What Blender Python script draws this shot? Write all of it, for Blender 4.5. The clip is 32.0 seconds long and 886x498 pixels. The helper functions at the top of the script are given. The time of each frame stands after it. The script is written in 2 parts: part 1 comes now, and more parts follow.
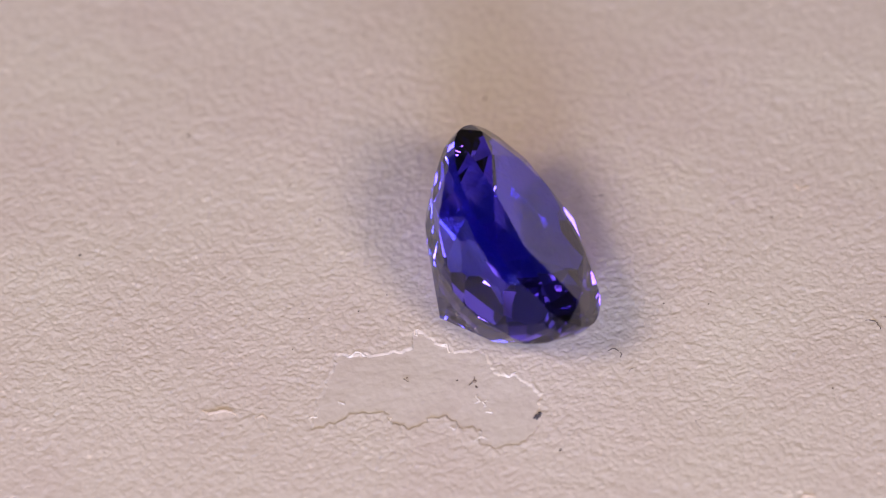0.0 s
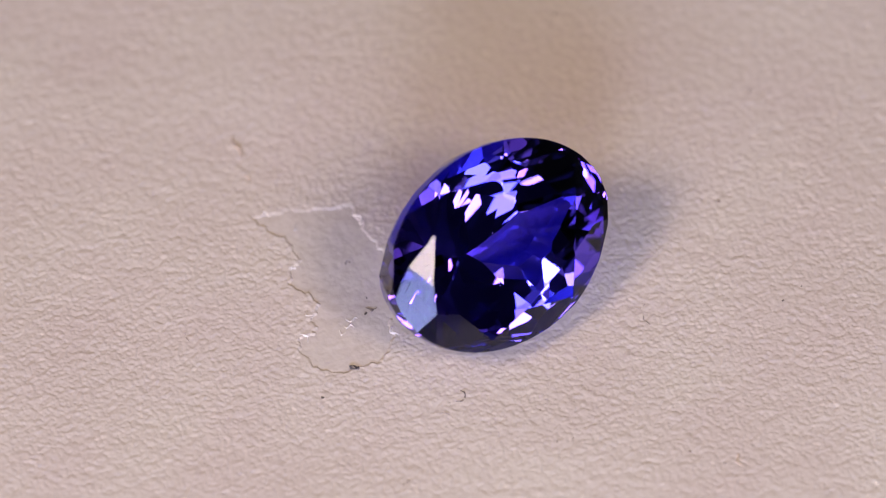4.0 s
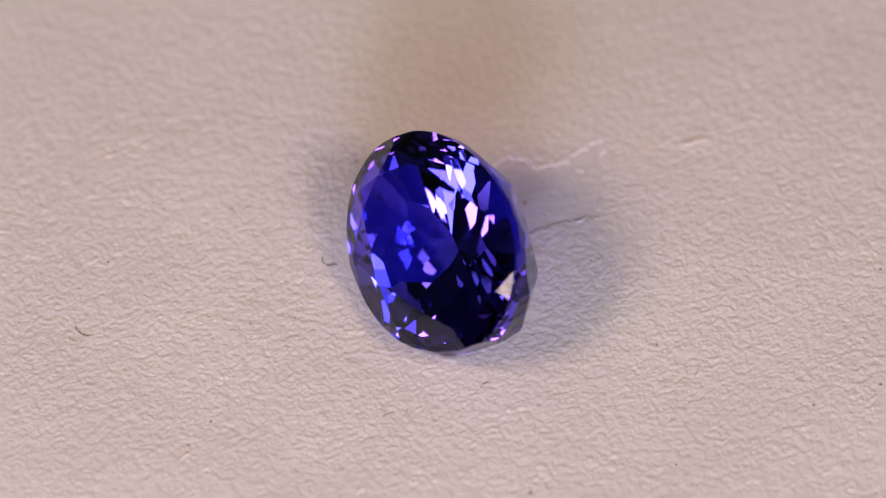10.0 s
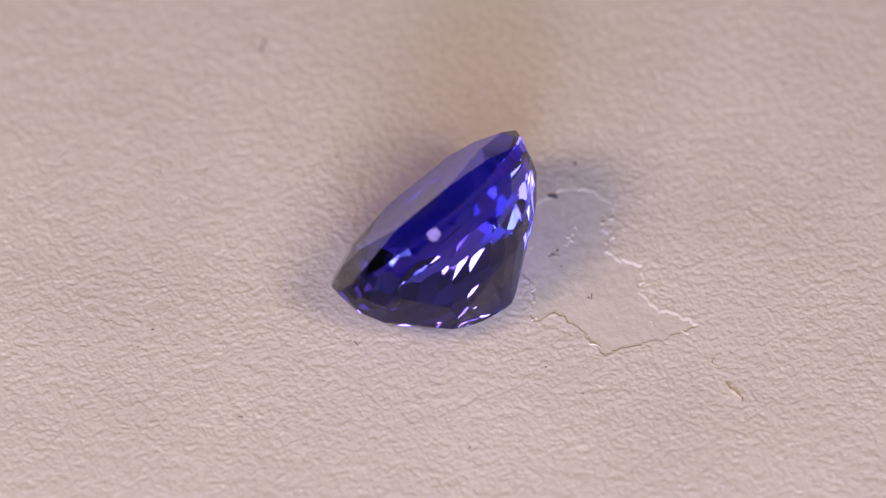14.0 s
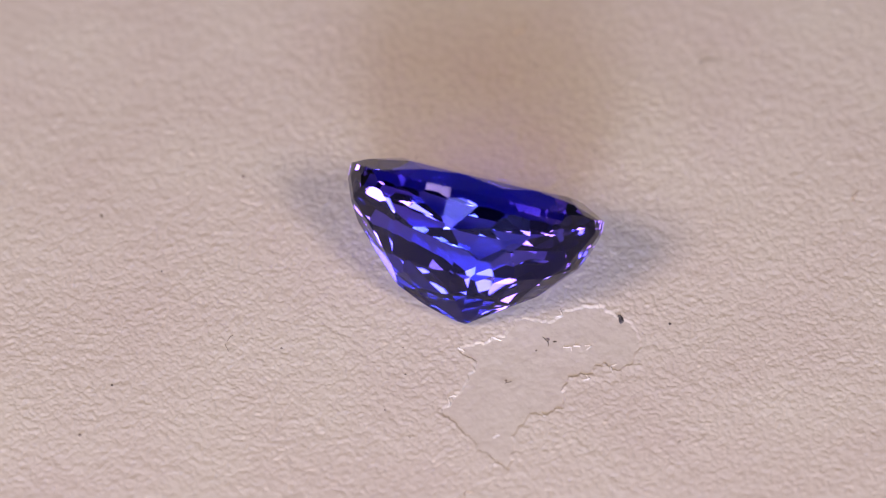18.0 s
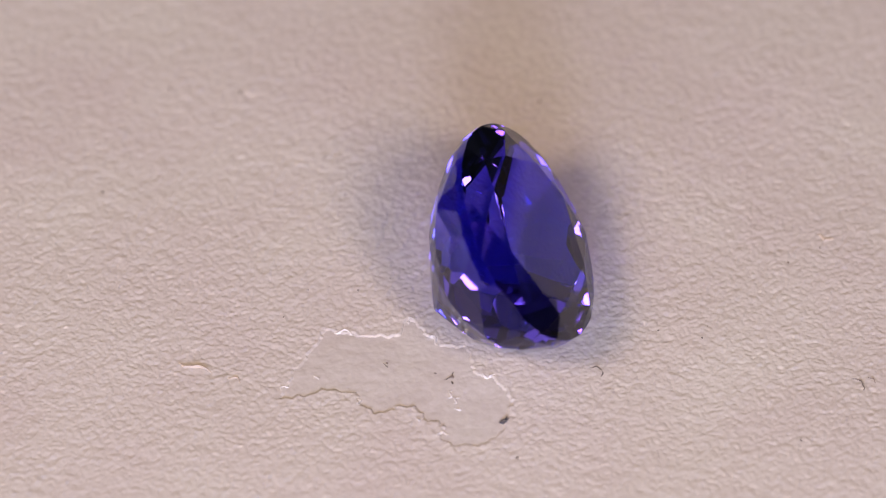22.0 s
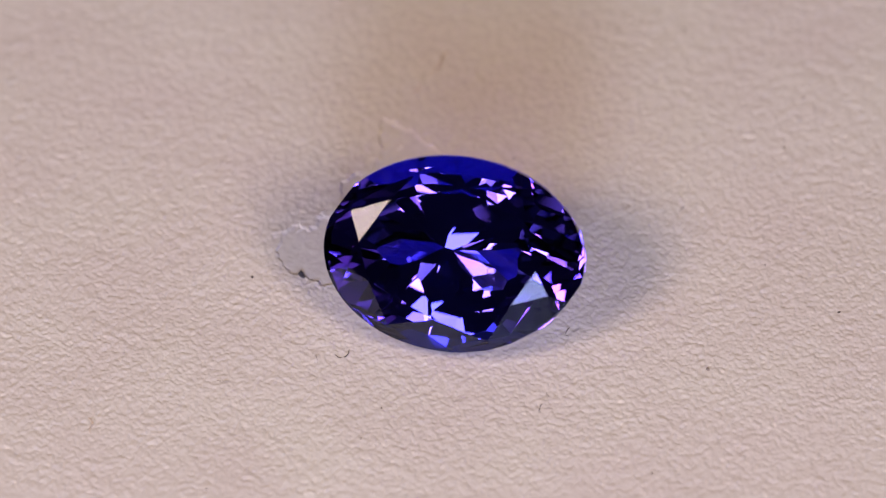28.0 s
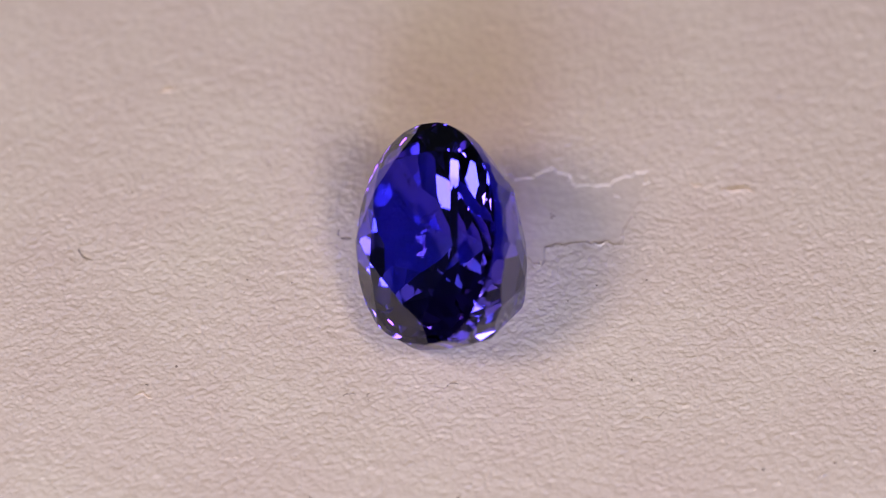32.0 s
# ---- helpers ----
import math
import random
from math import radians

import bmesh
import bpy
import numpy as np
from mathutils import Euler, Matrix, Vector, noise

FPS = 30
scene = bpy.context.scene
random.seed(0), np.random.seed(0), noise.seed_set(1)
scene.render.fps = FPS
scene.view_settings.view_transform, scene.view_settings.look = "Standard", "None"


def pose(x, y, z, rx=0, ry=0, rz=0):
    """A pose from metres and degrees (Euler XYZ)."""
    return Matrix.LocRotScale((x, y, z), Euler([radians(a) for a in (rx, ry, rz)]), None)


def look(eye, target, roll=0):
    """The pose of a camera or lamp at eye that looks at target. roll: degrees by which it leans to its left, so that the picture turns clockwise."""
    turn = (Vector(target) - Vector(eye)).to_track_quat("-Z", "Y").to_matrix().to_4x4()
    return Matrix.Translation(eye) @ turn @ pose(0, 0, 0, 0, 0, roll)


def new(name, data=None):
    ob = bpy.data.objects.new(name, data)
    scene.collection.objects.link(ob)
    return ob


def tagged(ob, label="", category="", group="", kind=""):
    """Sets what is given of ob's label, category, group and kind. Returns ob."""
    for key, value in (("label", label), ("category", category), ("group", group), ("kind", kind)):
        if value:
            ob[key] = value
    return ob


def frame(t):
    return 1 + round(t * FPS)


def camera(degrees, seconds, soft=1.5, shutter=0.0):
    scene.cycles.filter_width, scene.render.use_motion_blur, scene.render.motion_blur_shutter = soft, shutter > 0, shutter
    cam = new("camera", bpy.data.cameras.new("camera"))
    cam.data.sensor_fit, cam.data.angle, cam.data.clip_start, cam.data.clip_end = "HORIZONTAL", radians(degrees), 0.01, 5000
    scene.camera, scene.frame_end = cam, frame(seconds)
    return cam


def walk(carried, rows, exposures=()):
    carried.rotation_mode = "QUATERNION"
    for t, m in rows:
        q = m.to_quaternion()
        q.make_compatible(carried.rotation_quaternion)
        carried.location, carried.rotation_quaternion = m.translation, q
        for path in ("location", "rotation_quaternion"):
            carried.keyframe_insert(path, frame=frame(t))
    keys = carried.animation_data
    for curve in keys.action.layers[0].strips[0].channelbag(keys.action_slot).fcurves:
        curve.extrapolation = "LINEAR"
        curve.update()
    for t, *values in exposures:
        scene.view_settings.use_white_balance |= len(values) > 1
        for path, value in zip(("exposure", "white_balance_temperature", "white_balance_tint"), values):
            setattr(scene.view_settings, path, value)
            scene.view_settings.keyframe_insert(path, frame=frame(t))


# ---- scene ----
# ---- camera: a fixed long macro lens over the turning card ----
MM = 0.001
cam = camera(3.742, 32.0, 1.2)
cam.data.dof.use_dof, cam.data.dof.focus_distance, cam.data.dof.aperture_fstop = True, 0.572, 34.0
EYE = (-1.186 * MM, -375.343 * MM, 434.278 * MM)
TARGET = (-1.186 * MM, 1.358 * MM, 1.181 * MM)
walk(cam, [(0.0, look(EYE, TARGET, -0.95)), (32.0, look(EYE, TARGET, -0.95))], [(0.0, 0.0), (32.0, 0.0)])

# the turning card: seconds, degrees, drift of its centre in millimetres
TURNS = [
    (0.0, 0.00, 0.502, -0.484), (0.5, -8.34, 0.376, -0.389), (1.0, -16.52, 0.189, -0.200), (1.5, -24.74, 0.053, -0.009),
    (2.0, -33.21, -0.046, 0.168), (2.5, -41.67, -0.123, 0.287), (3.5, -58.10, -0.006, 0.413), (4.5, -74.64, 0.187, 0.444),
    (5.0, -83.01, 0.234, 0.419), (5.5, -91.47, 0.211, 0.371), (6.0, -99.96, 0.022, 0.342), (6.5, -108.54, -0.175, 0.328),
    (7.0, -117.05, -0.287, 0.286), (7.5, -125.45, -0.287, 0.230), (8.0, -133.97, -0.282, 0.225), (8.5, -142.49, -0.214, 0.175),
    (9.0, -150.84, -0.134, 0.112), (9.5, -159.08, -0.041, 0.011), (10.0, -167.48, 0.010, -0.094), (10.5, -176.07, 0.152, -0.248),
    (11.0, -184.48, 0.070, -0.282), (11.5, -192.60, -0.037, -0.313), (12.0, -200.77, -0.227, -0.327), (12.5, -209.17, -0.359, -0.343),
    (13.0, -217.57, -0.481, -0.328), (13.5, -225.87, -0.451, -0.331), (14.0, -234.10, -0.483, -0.326), (14.5, -242.72, -0.424, -0.357),
    (15.5, -260.80, -0.317, -0.142), (16.5, -278.86, -0.212, 0.075), (17.0, -287.41, -0.177, 0.077), (17.5, -295.64, -0.306, 0.120),
    (18.0, -303.98, -0.351, 0.123), (18.5, -312.68, -0.256, 0.048), (19.0, -321.31, -0.152, -0.052), (19.5, -329.44, 0.002, -0.147),
    (20.0, -337.74, 0.207, -0.270), (20.5, -346.42, 0.422, -0.420), (21.0, -355.19, 0.529, -0.498), (21.5, -363.57, 0.548, -0.508),
    (22.0, -371.94, 0.487, -0.414), (22.5, -380.56, 0.318, -0.198), (23.0, -389.09, 0.188, -0.007), (23.5, -397.38, 0.047, 0.130),
    (24.0, -405.79, -0.025, 0.196), (24.5, -414.30, -0.083, 0.251), (25.0, -422.85, -0.143, 0.309), (25.5, -431.32, -0.096, 0.317),
    (26.5, -448.70, -0.187, 0.354), (27.5, -466.11, -0.285, 0.372), (28.0, -474.56, -0.363, 0.322), (28.5, -483.20, -0.386, 0.289),
    (29.0, -491.92, -0.333, 0.261), (29.5, -500.30, -0.275, 0.219), (30.0, -508.63, -0.206, 0.167), (30.5, -517.21, -0.107, 0.060),
    (31.0, -525.92, -0.038, -0.051), (31.5, -534.35, -0.027, -0.081), (32.0, -542.50, -0.029, -0.117)]
CARD_ROWS = [(t, pose(x * MM, y * MM, 0, 0, 0, a)) for t, a, x, y in TURNS]

# ---- light: warm soft lamps at both sides, a broad cool one low in front, bounce from added white walls ----
world = bpy.data.worlds.new("room_air")
scene.world = world
world.use_nodes = True
world.node_tree.nodes["Background"].inputs[0].default_value = (0.02, 0.019, 0.018, 1)
world.node_tree.nodes["Background"].inputs[1].default_value = 1.0


def soft_lamp(name, eye, target, wide, high, watts, colour, spread=160):
    d = bpy.data.lights.new(name, "AREA")
    d.shape, d.size, d.size_y, d.energy, d.color = "RECTANGLE", wide, high, watts, colour
    d.spread = radians(spread)
    ob = new(name, d)
    ob.matrix_basis = look(eye, target)
    return ob


soft_lamp("lamp_west", (-0.179, -0.136, 0.241), (0, -0.02, 0), 0.105, 0.095, 0.0865, (1.0, 0.725, 0.52), 70)
soft_lamp("lamp_east", (0.141, -0.187, 0.233), (0, -0.02, 0), 0.074, 0.100, 0.0705, (1.0, 0.765, 0.59), 70)
soft_lamp("lamp_south", (-0.034, -0.307, 0.116), (0, 0, 0), 0.31, 0.09, 0.75, (0.565, 0.612, 0.955))
soft_lamp("lamp_south_core", (-0.018, -0.300, 0.108), (0, 0, 0), 0.07, 0.04, 0.34, (0.565, 0.612, 0.955))


# ---- materials ----
def mat(name):
    m = bpy.data.materials.new(name)
    m.use_nodes = True
    nt = m.node_tree
    return m, nt, nt.nodes["Principled BSDF"]


def node(nt, kind, **inputs):
    n = nt.nodes.new(kind)
    for k, v in inputs.items():
        n.inputs[k].default_value = v
    return n


def ramp(nt, source, stops):
    r = nt.nodes.new("ShaderNodeValToRGB")
    while len(r.color_ramp.elements) < len(stops):
        r.color_ramp.elements.new(0.5)
    for e, (p, c) in zip(r.color_ramp.elements, stops):
        e.position, e.color = p, (*c, 1)
    nt.links.new(source, r.inputs[0])
    return r


def noise_tex(nt, scale, detail=4.0, rough=0.55):
    co = nt.nodes.new("ShaderNodeTexCoord")
    n = node(nt, "ShaderNodeTexNoise", Scale=scale, Detail=detail, Roughness=rough)
    nt.links.new(co.outputs["Object"], n.inputs["Vector"])
    return n


def paper_material(name, base, rough, bump, grain):
    m, nt, p = mat(name)
    big = noise_tex(nt, 130.0, 3)
    fine = noise_tex(nt, 2600.0, 4, 0.6)
    lo = (base[0] * 0.965, base[1] * 0.935, base[2] * 0.955)
    hi = (base[0] * 1.025, base[1] * 1.04, base[2] * 1.03)
    r1 = ramp(nt, big.outputs["Fac"], [(0.3, lo), (0.7, hi)])
    r2 = ramp(nt, fine.outputs["Fac"], [(0.3, (0.90, 0.89, 0.88)), (0.65, (1, 1, 1))])
    mix = nt.nodes.new("ShaderNodeMix")
    mix.data_type, mix.blend_type = "RGBA", "MULTIPLY"
    mix.inputs[0].default_value = 1.0
    nt.links.new(r1.outputs[0], mix.inputs[6])
    nt.links.new(r2.outputs[0], mix.inputs[7])
    nt.links.new(mix.outputs[2], p.inputs["Base Color"])
    p.inputs["Roughness"].default_value = rough
    p.inputs["Specular IOR Level"].default_value = 0.45
    if bump:
        g = noise_tex(nt, grain, 3, 0.5)
        b = node(nt, "ShaderNodeBump", Strength=bump, Distance=0.072 * MM)
        nt.links.new(g.outputs["Fac"], b.inputs["Height"])
        nt.links.new(b.outputs[0], p.inputs["Normal"])
    return m


PAPER = paper_material("card_paper", (0.645, 0.610, 0.560), 0.62, 0.15, 9000.0)
FILM = paper_material("peeled_paper", (0.635, 0.605, 0.560), 0.5, 0.30, 3500.0)


def plain(name, colour, rough, scale=300.0, spread=0.25):
    m, nt, p = mat(name)
    n = noise_tex(nt, scale, 3)
    r = ramp(nt, n.outputs["Fac"], [(0.3, tuple(c * (1 - spread) for c in colour)), (0.7, tuple(min(1, c * (1 + spread)) for c in colour))])
    nt.links.new(r.outputs[0], p.inputs["Base Color"])
    p.inputs["Roughness"].default_value = rough
    return m


DARK_FIBRE = plain("dark_lint", (0.10, 0.085, 0.075), 0.8, 4000)
GREY_FIBRE = plain("grey_lint", (0.26, 0.22, 0.19), 0.8, 4000)
SPECK = plain("dark_grit", (0.08, 0.075, 0.085), 0.3, 9000, 0.7)
SCUFF = plain("raised_paper", (0.54, 0.46, 0.37), 0.6, 3000, 0.1)
SLIVER = plain("pale_paper", (0.70, 0.67, 0.63), 0.45, 3000, 0.05)
# unseen walls, kept pale so bounced light lifts the stone's dark facets
WALL = plain("bounce_white", (0.74, 0.73, 0.71), 0.8, 6.0, 0.06)
BOARD = plain("bench_board", (0.09, 0.075, 0.065), 0.6, 40.0, 0.2)


def gem_material(name, middle, ends, sheen):
    """Cut crystal, IOR 1.69; its hue runs from blue in the middle to violet at both ends of the long axis, facet by facet."""
    m, nt, p = mat(name)
    co = nt.nodes.new("ShaderNodeTexCoord")
    axis = nt.nodes.new("ShaderNodeSeparateXYZ")
    nt.links.new(co.outputs["Normal"], axis.inputs[0])
    n = node(nt, "ShaderNodeTexNoise", Scale=9.0, Detail=1.0)
    nt.links.new(co.outputs["Normal"], n.inputs["Vector"])
    from_middle = nt.nodes.new("ShaderNodeMath")
    from_middle.operation = "ABSOLUTE"
    nt.links.new(axis.outputs[0], from_middle.inputs[0])
    along = nt.nodes.new("ShaderNodeMath")
    along.operation = "MULTIPLY_ADD"
    along.inputs[1].default_value = 0.55
    nt.links.new(from_middle.outputs[0], along.inputs[0])
    nt.links.new(n.outputs["Fac"], along.inputs[2])
    r = ramp(nt, along.outputs[0], [(0.42, middle), (0.78, ends)])
    p.inputs["IOR"].default_value = 1.69
    p.inputs["Transmission Weight"].default_value = 1.0
    p.inputs["Roughness"].default_value = 0.0
    p.inputs["Specular Tint"].default_value = (*sheen, 1.0)
    nt.links.new(r.outputs[0], p.inputs["Base Color"])
    return m


GEM_TOP = gem_material("crystal_crown", (0.074, 0.074, 0.98), (0.130, 0.050, 0.98), (0.66, 0.70, 0.95))
GEM_LOW = gem_material("crystal_pavilion", (0.080, 0.110, 1.0), (0.130, 0.085, 1.0), (0.28, 0.28, 0.90))


# ---- helpers for meshes ----
def part(name, data, material, parent=None, label=""):
    """Links a bmesh or (vertices, faces) as one mesh object under a thing."""
    me = bpy.data.meshes.new(name)
    if isinstance(data, tuple):
        me.from_pydata(*[list(d) for d in (data[0], [], data[1])])
    else:
        data.to_mesh(me)
        data.free()
    me.materials.append(material)
    ob = new(name, me)
    if parent:
        ob.parent = parent
    if label:
        ob["label"] = label
    return ob


# ---- the room: bench, walls and ceiling, added well outside the view to close it ----
def slab(name, x0, x1, y0, y1, z0, z1, material, label):
    bm = bmesh.new()
    bmesh.ops.create_cube(bm, size=1.0)
    for v in bm.verts:
        v.co = Vector(((x0 + x1) / 2 + v.co.x * (x1 - x0), (y0 + y1) / 2 + v.co.y * (y1 - y0), (z0 + z1) / 2 + v.co.z * (z1 - z0)))
    return tagged(part(name, bm, material), label, name.split("_")[0], kind="structure")


slab("bench", -0.9, 0.9, -0.9, 0.9, -0.05, -0.0014, BOARD, "plain brown bench board under the card")
slab("wall_north", -1.0, 1.0, 0.9, 1.0, -0.05, 1.2, WALL, "plain white wall, unseen, added to close the room and lift the stone's darks")
slab("wall_south", -1.0, 1.0, -1.0, -0.9, -0.05, 1.2, WALL, "plain white wall, unseen, added to close the room and lift the stone's darks")
slab("wall_east", 0.9, 1.0, -0.9, 0.9, -0.05, 1.2, WALL, "plain white wall, unseen, added to close the room and lift the stone's darks")
slab("wall_west", -1.0, -0.9, -0.9, 0.9, -0.05, 1.2, WALL, "plain white wall, unseen, added to close the room and lift the stone's darks")
slab("ceiling", -1.0, 1.0, -1.0, 1.0, 1.2, 1.3, WALL, "plain white ceiling, unseen, added to close the room and lift the stone's darks")


# ---- the card: pressed, grainy paper ----
TABLES = {}


def value_noise(x, y, cell, seed):
    """Smooth random heights, one value a cell."""
    n = 512
    if seed not in TABLES:
        TABLES[seed] = np.random.RandomState(seed).rand(n, n) - 0.5
    table = TABLES[seed]
    u, v = x / cell + 1000.0, y / cell + 1000.0
    i, j = np.floor(u).astype(int), np.floor(v).astype(int)
    a, b = u - i, v - j
    a, b = a * a * (3 - 2 * a), b * b * (3 - 2 * b)
    i, j, i1, j1 = i % n, j % n, (i + 1) % n, (j + 1) % n
    return (table[i, j] * (1 - a) + table[i1, j] * a) * (1 - b) + (table[i, j1] * (1 - a) + table[i1, j1] * a) * b


TEAR = ((-6.2, -3.0), (-5.15, -2.95), (-4.4, -2.95), (-3.7, -2.9), (-3.1, -2.65), (-3.1, -2.0), (-2.85, -1.65), (-2.4, -1.95), (-1.95, -2.4), (-1.05, -2.95),
        (-0.2, -2.8), (0.6, -4.25), (1.25, -4.25), (1.6, -4.6), (2.2, -5.1), (2.35, -5.6), (2.2, -6.55), (1.95, -7.4), (1.45, -7.95), (0.3, -8.3), (-0.3, -7.85),
        (-0.15, -7.25), (-0.65, -6.95), (-1.15, -7.0), (-1.85, -6.4), (-2.55, -6.55), (-3.3, -7.15), (-4.0, -6.7), (-4.25, -6.15), (-4.85, -6.2), (-5.8, -6.25),
        (-6.3, -6.65), (-7.15, -7.1), (-7.3, -6.5), (-7.1, -5.9), (-6.9, -5.0), (-6.4, -3.8))


def torn(x, y):
    """How far inside the peeled patch a place lies, in millimetres: an angular outline with a ragged edge."""
    wx = x + 0.15 * value_noise(x, y, 0.9, 21) + 0.22 * value_noise(x, y, 0.32, 22) + 0.14 * value_noise(x, y, 0.14, 25)
    wy = y + 0.15 * value_noise(x, y, 0.9, 23) + 0.22 * value_noise(x, y, 0.32, 24) + 0.14 * value_noise(x, y, 0.14, 26)
    inside, gap = np.zeros(np.shape(x), dtype=bool), np.full(np.shape(x), 1e9)
    for (ax, ay), (bx, by) in zip(TEAR, TEAR[1:] + TEAR[:1]):
        ex, ey = bx - ax, by - ay
        k = np.clip(((wx - ax) * ex + (wy - ay) * ey) / (ex * ex + ey * ey), 0, 1)
        gap = np.minimum(gap, np.hypot(wx - ax - k * ex, wy - ay - k * ey))
        inside ^= ((ay > wy) != (by > wy)) & (wx < ax + ex * (wy - ay) / (ey if abs(ey) > 1e-9 else 1e-9))
    return np.where(inside, gap, -gap)


def relief(x, y):
    """Height of the card's grain in millimetres at x, y in millimetres."""
    u, v, p, q = 0.8 * x + 0.6 * y, 0.8 * y - 0.6 * x, 0.5 * x - 0.87 * y, 0.87 * x + 0.5 * y
    h = 0.018 * value_noise(u, v, 0.40, 1) + 0.020 * value_noise(x, y, 0.23, 2) + 0.018 * value_noise(p, q, 0.17, 7)
    h = h + 0.021 * value_noise(u, v, 0.12, 3) + 0.021 * value_noise(p, q, 0.105, 8) + 0.012 * value_noise(x, y, 0.14, 9)
    h = h + 0.08 * value_noise(x, y, 5.0, 4)
    d = torn(x, y)
    inside = np.clip(d / 0.07 + 0.5, 0, 1)
    rim = 0.010 * np.exp(-((d + 0.04) / 0.06) ** 2)
    floor_ = -0.038 - 0.030 * value_noise(x, y, 1.6, 10) + 0.26 * h + 0.030 * value_noise(x, y, 0.9, 5) + 0.016 * value_noise(x, y, 0.35, 6)
    return h * (1 - inside) + floor_ * inside + rim


def grid_mesh(name, co, faces, material):
    used, index = np.unique(faces, return_inverse=True)
    me = bpy.data.meshes.new(name)
    me.vertices.add(len(used))
    me.vertices.foreach_set("co", co[used].ravel())
    me.loops.add(faces.size)
    me.loops.foreach_set("vertex_index", index.ravel())
    me.polygons.add(len(faces))
    me.polygons.foreach_set("loop_start", np.arange(0, faces.size, 4))
    me.update(calc_edges=True)
    me.polygons.foreach_set("use_smooth", np.ones(len(faces), dtype=bool))
    me.materials.append(material)
    return new(name, me)


def build_card():
    n = 1100
    s = np.linspace(-1, 1, n)
    reach = np.where(np.abs(s) < 0.96, s / 0.96 * 23.5, np.sign(s) * (23.5 + (np.abs(s) - 0.96) / 0.04 * 10.5))
    X, Y = np.meshgrid(reach, reach, indexing="ij")
    Z = relief(X, Y) * np.clip((32.0 - np.maximum(abs(X), abs(Y))) / 3.0, 0, 1)
    co = np.stack([X, Y, Z], -1).reshape(-1, 3) * MM
    k = np.arange(n * n).reshape(n, n)
    quads = np.stack([k[:-1, :-1], k[1:, :-1], k[1:, 1:], k[:-1, 1:]], -1).reshape(-1, 4)
    inner = (torn(X, Y) > 0.04).ravel()[quads].all(axis=1)
    rim = np.concatenate([k[:-1, 0], k[-1, :-1], k[::-1, -1][:-1], k[0, ::-1][:-1]])
    low = co[rim].copy()
    low[:, 2] = -1.2 * MM
    m, c = len(rim), n * n
    nxt = (np.arange(m) + 1) % m
    skirt = np.stack([rim, c + np.arange(m), c + nxt, rim[nxt]], -1)
    allco = np.concatenate([co, low])
    sheet = grid_mesh("paper_card", allco, np.concatenate([quads[~inner], skirt]), PAPER)
    tagged(sheet, "pinkish-white grainy paper card turning slowly under the gemstone", "card")
    patch = grid_mesh("peeled_patch", allco, quads[inner], FILM)
    patch.parent = sheet
    patch["label"] = "smooth shallow patch where the surface is torn off"
    return sheet


card = build_card()


# ---- lint, grit and nicks on the card ----
def lift(x, y):
    return float(relief(np.array([x]), np.array([y]))[0])


def tube(points, radius, sides=6):
    """A bent thread through points, tapered at both ends."""
    verts, faces = [], []
    n = len(points)
    for i, p in enumerate(points):
        d = (points[min(i + 1, n - 1)] - points[max(i - 1, 0)]).normalized()
        u = d.orthogonal().normalized()
        w = d.cross(u)
        r = radius * (0.45 + 0.55 * math.sin(math.pi * (i + 0.5) / n))
        for k in range(sides):
            a = math.tau * k / sides
            verts.append(tuple((p + (u * math.cos(a) + w * math.sin(a)) * r) * MM))
    for i in range(n - 1):
        for k in range(sides):
            a, b = i * sides + k, i * sides + (k + 1) % sides
            faces.append((a, b, b + sides, a + sides))
    faces += [tuple(range(sides - 1, -1, -1)), tuple(range((n - 1) * sides, n * sides))]
    return verts, faces


def fibre(x, y, length, turn, curl, radius, material, seed, label="thin curled lint fibre"):
    rng = random.Random(seed)
    pts, a = [], radians(turn)
    px, py = x, y
    for i in range(12):
        pts.append(Vector((px, py, lift(px, py) + radius * 0.8 + 0.03 * math.sin(i * 0.9 + seed))))
        px += math.cos(a) * length / 11
        py += math.sin(a) * length / 11
        a += radians(curl) / 11 + rng.uniform(-0.35, 0.35)
    return part("fibre", tube(pts, radius), material, card, label)


def lump(x, y, size, material, seed, name="speck", label="", squash=0.6):
    rng = random.Random(seed)
    bm = bmesh.new()
    bmesh.ops.create_icosphere(bm, subdivisions=2, radius=1.0)
    stretch, a = rng.uniform(0.7, 1.3), rng.uniform(0, 6.28)
    z = lift(x, y)
    for v in bm.verts:
        k = 1 + 0.35 * noise.noise(v.co * 1.7 + Vector((seed, 0, 0)))
        u, w = v.co.x * stretch * k, v.co.y / stretch * k
        v.co = Vector((x + (u * math.cos(a) - w * math.sin(a)) * size, y + (u * math.sin(a) + w * math.cos(a)) * size, z + (v.co.z * squash * k + 0.2) * size)) * MM
    return part(name, bm, material, card, label)


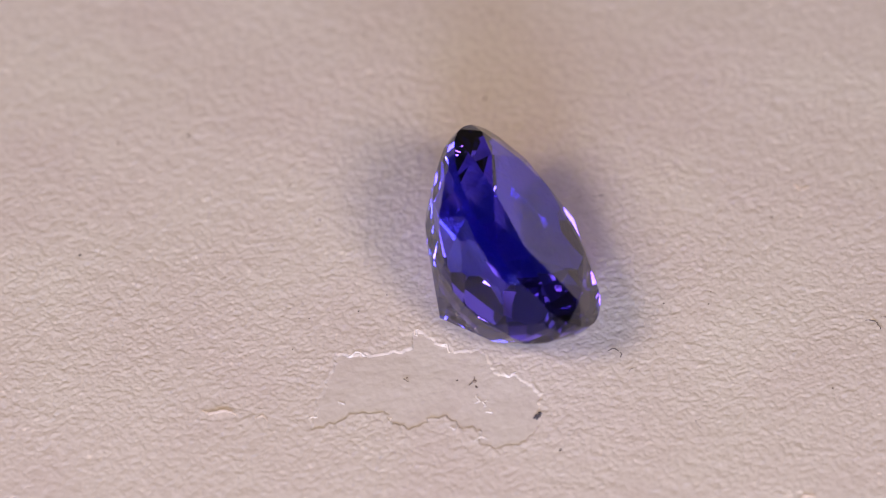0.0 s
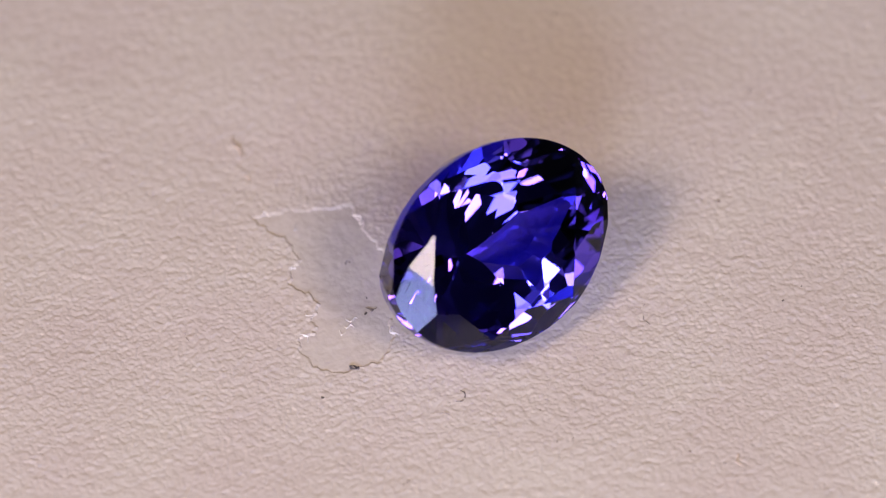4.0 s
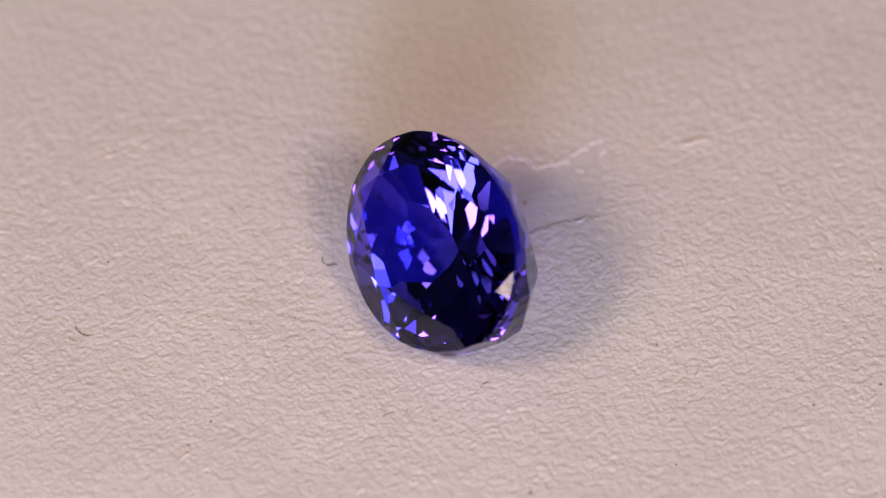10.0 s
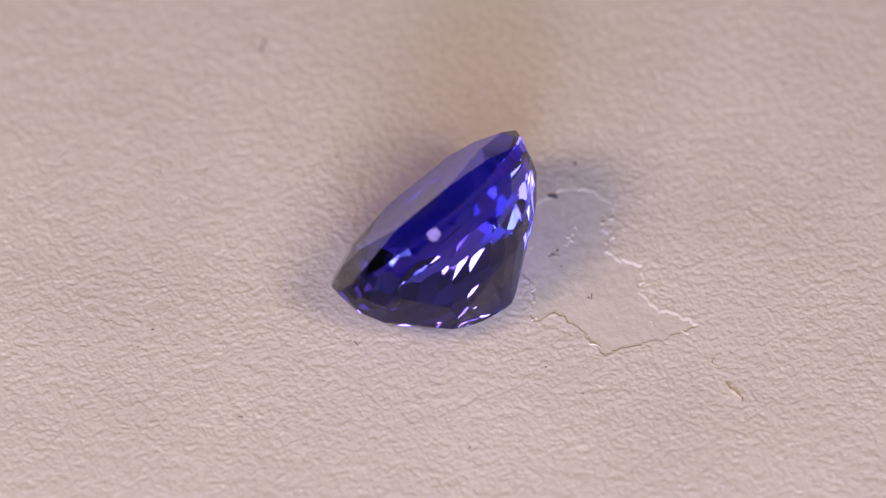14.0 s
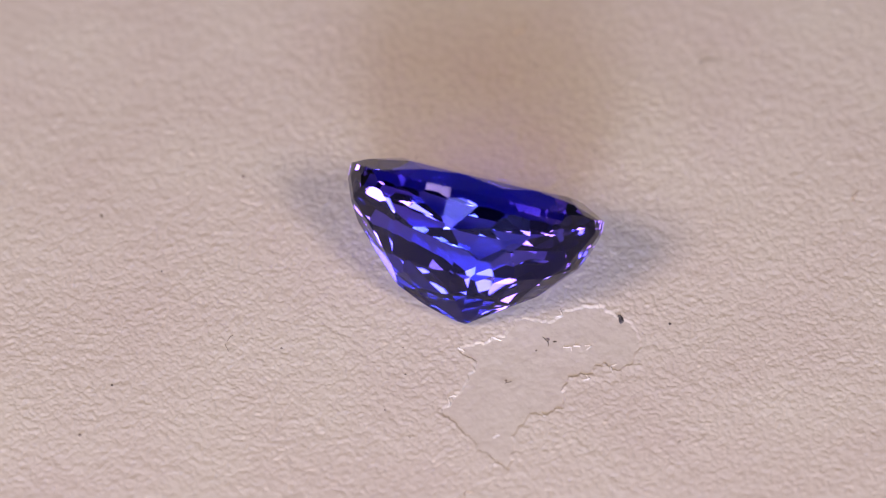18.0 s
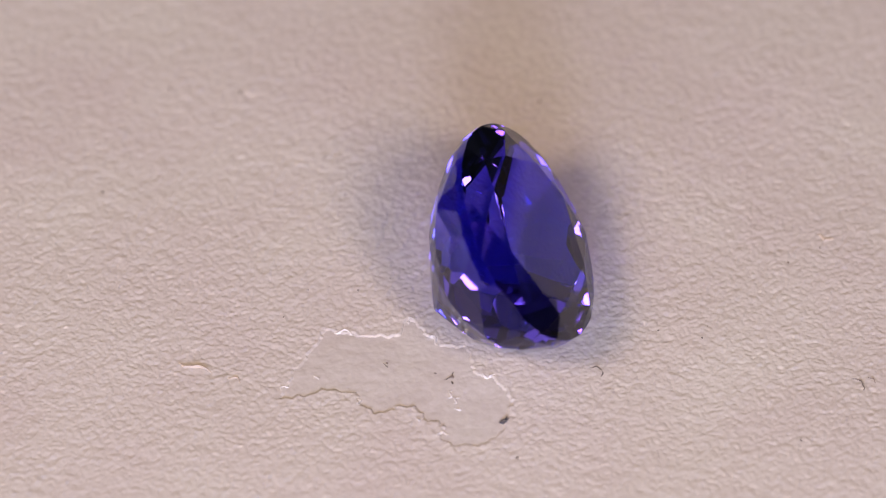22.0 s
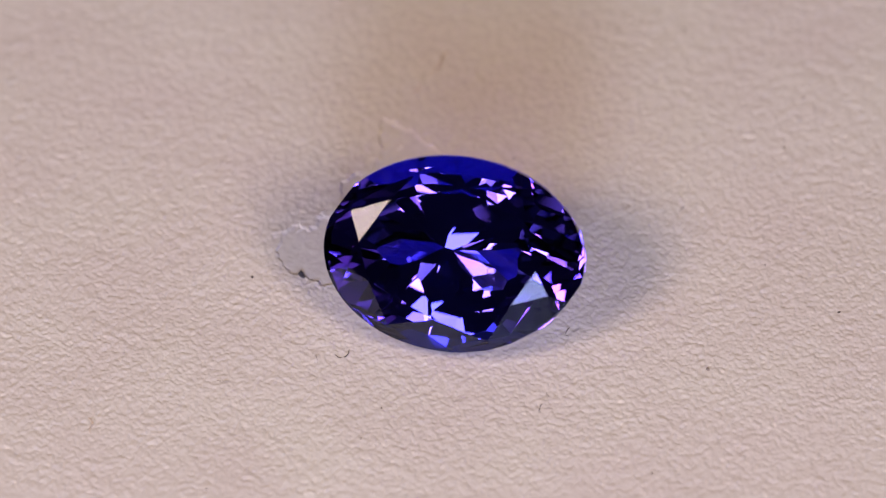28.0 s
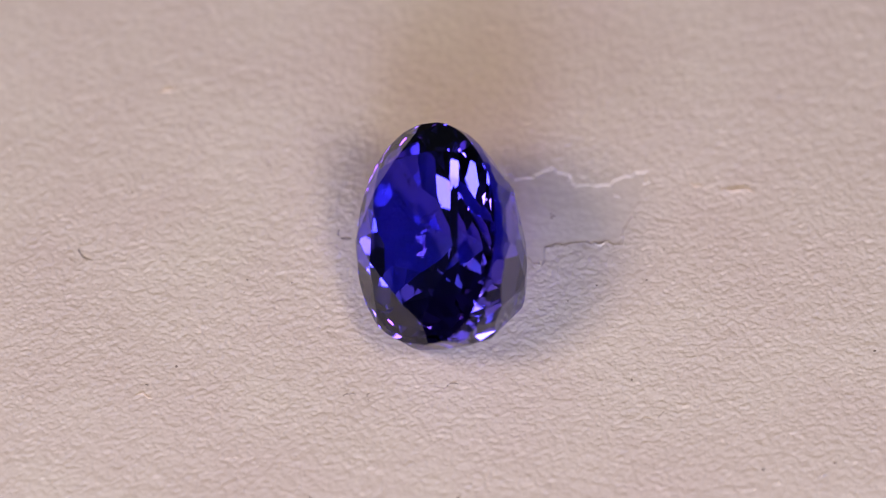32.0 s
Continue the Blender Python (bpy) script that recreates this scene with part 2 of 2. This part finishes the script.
def nick(x, y, length, turn, height, seed, material=SCUFF, label="small raised tear in the paper"):
    """A short raised tear of paper, steep on one side."""
    rng = random.Random(seed)
    a = radians(turn)
    along, across = Vector((math.cos(a), math.sin(a), 0)), Vector((-math.sin(a), math.cos(a), 0))
    verts, faces, n = [], [], 10
    for i in range(n):
        u = i / (n - 1)
        h = height * math.sin(math.pi * u) * rng.uniform(0.6, 1.0)
        mid = Vector((x, y, 0)) + along * (u - 0.5) * length + across * (0.10 * math.sin(u * 7 + seed) + rng.uniform(-0.03, 0.03))
        z = lift(mid.x, mid.y)
        for off, up in ((-0.10, -0.05), (-0.02, h), (0.02, h * 0.9), (0.06, -0.05)):
            verts.append(tuple((mid + across * off + Vector((0, 0, z + up))) * MM))
    for i in range(n - 1):
        for k in range(3):
            c = i * 4 + k
            faces.append((c, c + 4, c + 5, c + 1))
    faces += [(0, 1, 2, 3), tuple((n - 1) * 4 + k for k in (3, 2, 1, 0))]
    return part("paper_nick", (verts, faces), material, card, label)


nick(-11.2, -6.0, 1.5, -8, 0.13, 3)
nick(-9.4, -6.3, 0.6, -20, 0.07, 4)
nick(13.3, -11.2, 0.9, 30, 0.10, 5)
nick(13.6, 6.0, 0.8, -10, 0.08, 7)
fibre(5.7, -3.4, 1.0, 70, 160, 0.022, DARK_FIBRE, 1, "dark curled lint fibre")
fibre(16.7, -2.1, 1.0, 75, 90, 0.026, DARK_FIBRE, 2, "dark hooked lint fibre")
fibre(16.75, -1.35, 0.5, 10, -60, 0.022, GREY_FIBRE, 3)
fibre(0.3, 5.1, 0.7, -10, 140, 0.018, DARK_FIBRE, 4)
fibre(4.0, 5.6, 0.7, 15, 60, 0.014, GREY_FIBRE, 5)
fibre(-8.3, 6.4, 1.1, 50, -80, 0.014, GREY_FIBRE, 6)
fibre(9.0, -7.4, 0.6, 120, 60, 0.014, GREY_FIBRE, 7)
fibre(-2.6, -12.2, 0.6, -30, 90, 0.014, GREY_FIBRE, 8)
fibre(6.4, -3.9, 0.6, 200, 90, 0.014, GREY_FIBRE, 9)
fibre(2.8, 0.6, 0.8, 130, -60, 0.014, GREY_FIBRE, 10)
for i, (sx, sy, length, turn) in enumerate(((-0.35, -5.5, 0.55, 75), (-0.05, -5.75, 0.45, 68), (-0.25, -7.65, 0.6, 12), (-7.3, -6.4, 0.5, 60), (-4.05, -6.6, 0.35, 110),
                                            (-1.35, -7.1, 0.35, 15), (1.05, -4.2, 0.6, 5), (-2.85, -1.75, 0.35, 40), (-5.4, -2.9, 0.9, 2), (-1.6, -2.6, 0.7, -42),
                                            (-6.05, -5.6, 0.3, 30), (0.15, -6.2, 0.3, 50))):
    nick(sx, sy, length, turn, 0.055, 40 + i, SLIVER, "thin pale sliver of lifted paper")
lump(2.15, -6.55, 0.15, SPECK, 1, label="dark grit grain at the edge of the torn patch")
lump(2.27, -6.38, 0.07, SPECK, 2, label="dark grit grain at the edge of the torn patch")
for i, (sx, sy, size) in enumerate(((-0.45, -4.55, 0.12), (-0.38, -4.85, 0.09), (-1.19, -4.45, 0.06), (-3.3, -4.3, 0.08), (3.1, -8.4, 0.10), (14.6, -5.3, 0.07), (12.3, 4.35, 0.09), (-17.1, 2.85, 0.08),
                                     (9.5, -0.5, 0.06), (0.2, 11.35, 0.12), (-6.1, 11.3, 0.06), (7.6, -0.4, 0.05), (9.6, 0.2, 0.05), (13.5, 5.4, 0.06), (6.4, 11.45, 0.07), (-6.9, 4.65, 0.08),
                                     (-4.9, 15.2, 0.09), (-12.5, 9.5, 0.08), (-15.5, 9.1, 0.10), (-8.1, -2.6, 0.05), (-5.3, -0.55, 0.06), (-4.1, 0.35, 0.05), (-7.4, -0.9, 0.05), (6.0, 12.5, 0.05))):
    lump(sx, sy, size * 0.7, DARK_FIBRE if i % 3 else GREY_FIBRE, 30 + i, squash=0.35)
fibre(-0.75, -4.75, 0.6, 20, 60, 0.020, DARK_FIBRE, 11)
fibre(-3.45, -4.35, 0.3, -40, 30, 0.022, DARK_FIBRE, 12)
fibre(4.7, 5.75, 0.6, -35, 110, 0.016, DARK_FIBRE, 13)


# ---- the gemstone: an oval cut from a prism, facet by facet ----
LONG, SHORT = 5.53, 4.16        # half axes of the girdle
CROWN, GIRDLE, DEEP = 0.70, 0.25, 5.55
TAPER, BULGE = 0.5482, 1.3806
# pavilion rows: depth, facets, offset, sway, tips in degrees
ROWS = ((0.0607, 28, 0.217, 0.76, (-3.02, 1.64, 3.68, -5.81, 7.00, 5.71, 4.08, 3.79, 3.12, -1.56)),
        (0.2393, 8, 0.480, -0.95, (-4.48, 1.00, -3.98, 3.67, 3.84, 1.97, 3.38, 6.55, 5.27, 5.94)),
        (0.6215, 26, 0.119, 1.42, (-1.65, -0.08, 5.89, -4.77, -1.24, 2.47, -2.10, 1.84, 0.18, 2.52)),
        (0.4853, 22, 0.078, -3.94, (7.00, 1.74, 2.36, 1.05, -0.13, 0.89, 3.33, -3.86, 1.12, -2.14)),
        (0.6862, 24, 0.865, 6.46, (4.26, -2.55, -0.05, 5.12, -1.11, 1.88, 1.93, -3.94, 0.31, -3.83)))
STRAY, WAVER = 9499, 0.540             # degrees by which the hand-cut facets stray
# crown: angles of the table's eight corners and of the kites' feet, slope of the stars
CORNERS = (-6, 40, 84, 134, 177, 211, 265, 319)
FEET = (-2, 43, 86, 134, 179, 216, 266, 318)
STAR_SLOPE = 12.0


def clip(polys, normal, offset, tag):
    """Cuts the convex solid by the plane normal . p <= offset and closes it."""
    out, cap = [], []
    for loop, kind in polys:
        d = [normal.dot(p) - offset for p in loop]
        keep = []
        for i, p in enumerate(loop):
            q, a, b = loop[(i + 1) % len(loop)], d[i], d[(i + 1) % len(loop)]
            if a <= 0:
                keep.append(p)
            if (a < 0 < b) or (b < 0 < a):
                x = p.lerp(q, a / (a - b))
                keep.append(x)
                cap.append(x)
        if len(keep) > 2:
            out.append((keep, kind))
    if len(cap) > 2:
        mid = sum(cap, Vector()) / len(cap)
        u = normal.orthogonal().normalized()
        w = normal.cross(u)
        cap.sort(key=lambda p: math.atan2((p - mid).dot(w), (p - mid).dot(u)))
        ring = [p for i, p in enumerate(cap) if (p - cap[i - 1]).length > 1e-5]
        if len(ring) > 2:
            out.append((ring, tag))
    return out


def surface(a, s):
    """A point of the hull-shaped pavilion at angle a, from girdle (s = 0) to keel (s = 1)."""
    gx = 1 - TAPER * s ** 1.4
    gy = 1 - s ** BULGE
    z = -DEEP * s ** 0.93 * (1 - 0.22 * s * math.cos(a) ** 2)
    return Vector((LONG * gx * math.cos(a), SHORT * gy * math.sin(a), z))


def tangent(f, a, s):
    e = 1e-3
    n = (f(a + e, s) - f(a - e, s)).cross(f(a, s + e) - f(a, s - e)).normalized()
    p = f(a, s)
    if n.dot(p - Vector((0, 0, -1.5))) < 0:
        n = -n
    return n


def cut_gem():
    ring = [Vector((LONG * math.cos(a), SHORT * math.sin(a), 0)) for a in (math.tau * (i + 0.5) / 64 for i in range(64))]
    up, down = Vector((0, 0, CROWN + GIRDLE)), Vector((0, 0, -8.0))
    polys = [([p + up for p in ring], "table"), ([p + down for p in reversed(ring)], "pavilion")]
    polys += [([ring[i - 1] + down, ring[i] + down, ring[i] + up, ring[i - 1] + up], "girdle") for i in range(64)]
    # pavilion: rows of facets down to a keel; each row is tipped a little round the oval
    rng = random.Random(STRAY)
    for deep, count, shift, sway, tip in ROWS:
        for i in range(count):
            a = math.tau * (i + shift) / count + 1e-4
            s = min(0.97, max(0.03, deep + sway * 0.02 * math.cos(2 * a)))
            n, p = tangent(surface, a, s), surface(a, s)
            more = tip[0] + sum(c * math.cos(k * a) for k, c in zip((2, 4, 1, 3, 6), tip[1:])) + sum(c * math.sin(k * a) for k, c in zip((1, 2, 3, 4), tip[6:]))
            level = Vector((n.x, n.y, 0))
            slope = math.atan2(-n.z, level.length) + radians(more)
            n = level.normalized() * math.cos(slope) - Vector((0, 0, math.sin(slope)))
            n = (n + Vector((rng.gauss(0, 1), rng.gauss(0, 1), rng.gauss(0, 1))) * radians(WAVER) * 0.6).normalized()
            polys = clip(polys, n, n.dot(p), "pavilion")

    # crown: eight stars round the table, eight kites, sixteen upper girdle facets
    def rim(a):
        return Vector((LONG * math.cos(radians(a)), SHORT * math.sin(radians(a)), GIRDLE + 0.03))

    def rising(foot, top):
        """The plane along the girdle at foot that passes through top."""
        n = Vector((-foot.y * LONG / SHORT, foot.x * SHORT / LONG, 0)).cross(top - foot).normalized()
        return n if n.z > 0 else -n

    corner = [Vector((-0.20 + 3.78 * math.cos(radians(a)), 0.06 + 2.84 * math.sin(radians(a)), CROWN + GIRDLE)) for a in CORNERS]
    kites = [rising(rim(a), c) for a, c in zip(FEET, corner)]
    for i in range(8):
        j = (i + 1) % 8
        out = (corner[j] - corner[i]).cross(Vector((0, 0, 1))).normalized()
        star = out * math.sin(radians(STAR_SLOPE)) + Vector((0, 0, math.cos(radians(STAR_SLOPE))))
        tip = Matrix((kites[i], kites[j], star)).inverted() @ Vector((kites[i].dot(corner[i]), kites[j].dot(corner[j]), star.dot(corner[i])))
        for n, p in ((star, corner[i]), (kites[i], corner[i])):
            polys = clip(polys, n, n.dot(p), "crown")
        span = (FEET[j] - FEET[i]) % 360
        for k in (0.25, 0.75):
            foot = rim(FEET[i] + k * span)
            n = rising(foot, tip)
            polys = clip(polys, n, n.dot(foot), "crown")
    return polys


def build_gem(m):
    stone = new("gemstone")
    stone.matrix_basis = m
    polys = cut_gem()
    low = min((m @ (p * MM)).z for loop, _ in polys for p in loop)
    for name, material, label in (("table", GEM_TOP, "large flat polished table facet"), ("crown", GEM_TOP, "violet-blue crown of kite and star facets"),
                                  ("girdle", GEM_LOW, "thin frosted girdle band"), ("pavilion", GEM_LOW, "deep blue pavilion with rows of facets")):
        verts, faces, known = [], [], {}
        for loop, kind in polys:
            if kind == name:
                face = []
                for p in loop:
                    key = (round(p.x, 3), round(p.y, 3), round(p.z, 3))
                    if key not in known:
                        known[key] = len(verts)
                        verts.append(tuple(p * MM))
                    if known[key] not in face:
                        face.append(known[key])
                if len(face) > 2:
                    faces.append(face)
        part(name, (verts, faces), material, stone, label)
    return tagged(stone, "deep violet-blue oval faceted gemstone lying tilted on the card", "gemstone"), low


LEAN, FACING = 48.8, 15.3
gem_turn = pose(0, 0, 0, 0, 0, FACING) @ pose(0, 0, 0, 0, LEAN, 0) @ pose(0, 0, 0, 0, 0, 90)
away = Vector((math.cos(radians(FACING)), math.sin(radians(FACING)), 0))
side = Vector((-away.y, away.x, 0))
gem, gem_low = build_gem(gem_turn)


def settle(turn, shift):
    """How far the grain below lifts the stone, which rests on its highest points."""
    best = -1.0
    for loop, kind in cut_gem():
        if kind != "pavilion":
            continue
        p = [turn @ q for q in loop]
        if min(q.z for q in p) > gem_low / MM + 0.5:
            continue
        c = sum(p, Vector()) / len(p)
        for q, r in zip(p, p[1:] + p[:1]):
            w = np.array([(a, b) for a in np.linspace(0, 1, 25) for b in np.linspace(0, 1, 25) if a + b <= 1])
            pts = np.array(c) + w[:, :1] * np.array(q - c) + w[:, 1:] * np.array(r - c)
            best = max(best, float((relief(pts[:, 0] + shift.x, pts[:, 1] + shift.y) - pts[:, 2] + gem_low / MM).max()))
    return best


shift = away * 1.70 - side * 0.06
GEM_PLACE = Matrix.Translation(shift * MM + Vector((0, 0, -gem_low + (settle(gem_turn, shift) + 0.06) * MM))) @ gem_turn


# ---- what turns ----
def motions():
    walk(card, CARD_ROWS)
    walk(gem, [(t, m @ GEM_PLACE) for t, m in CARD_ROWS])


motions()
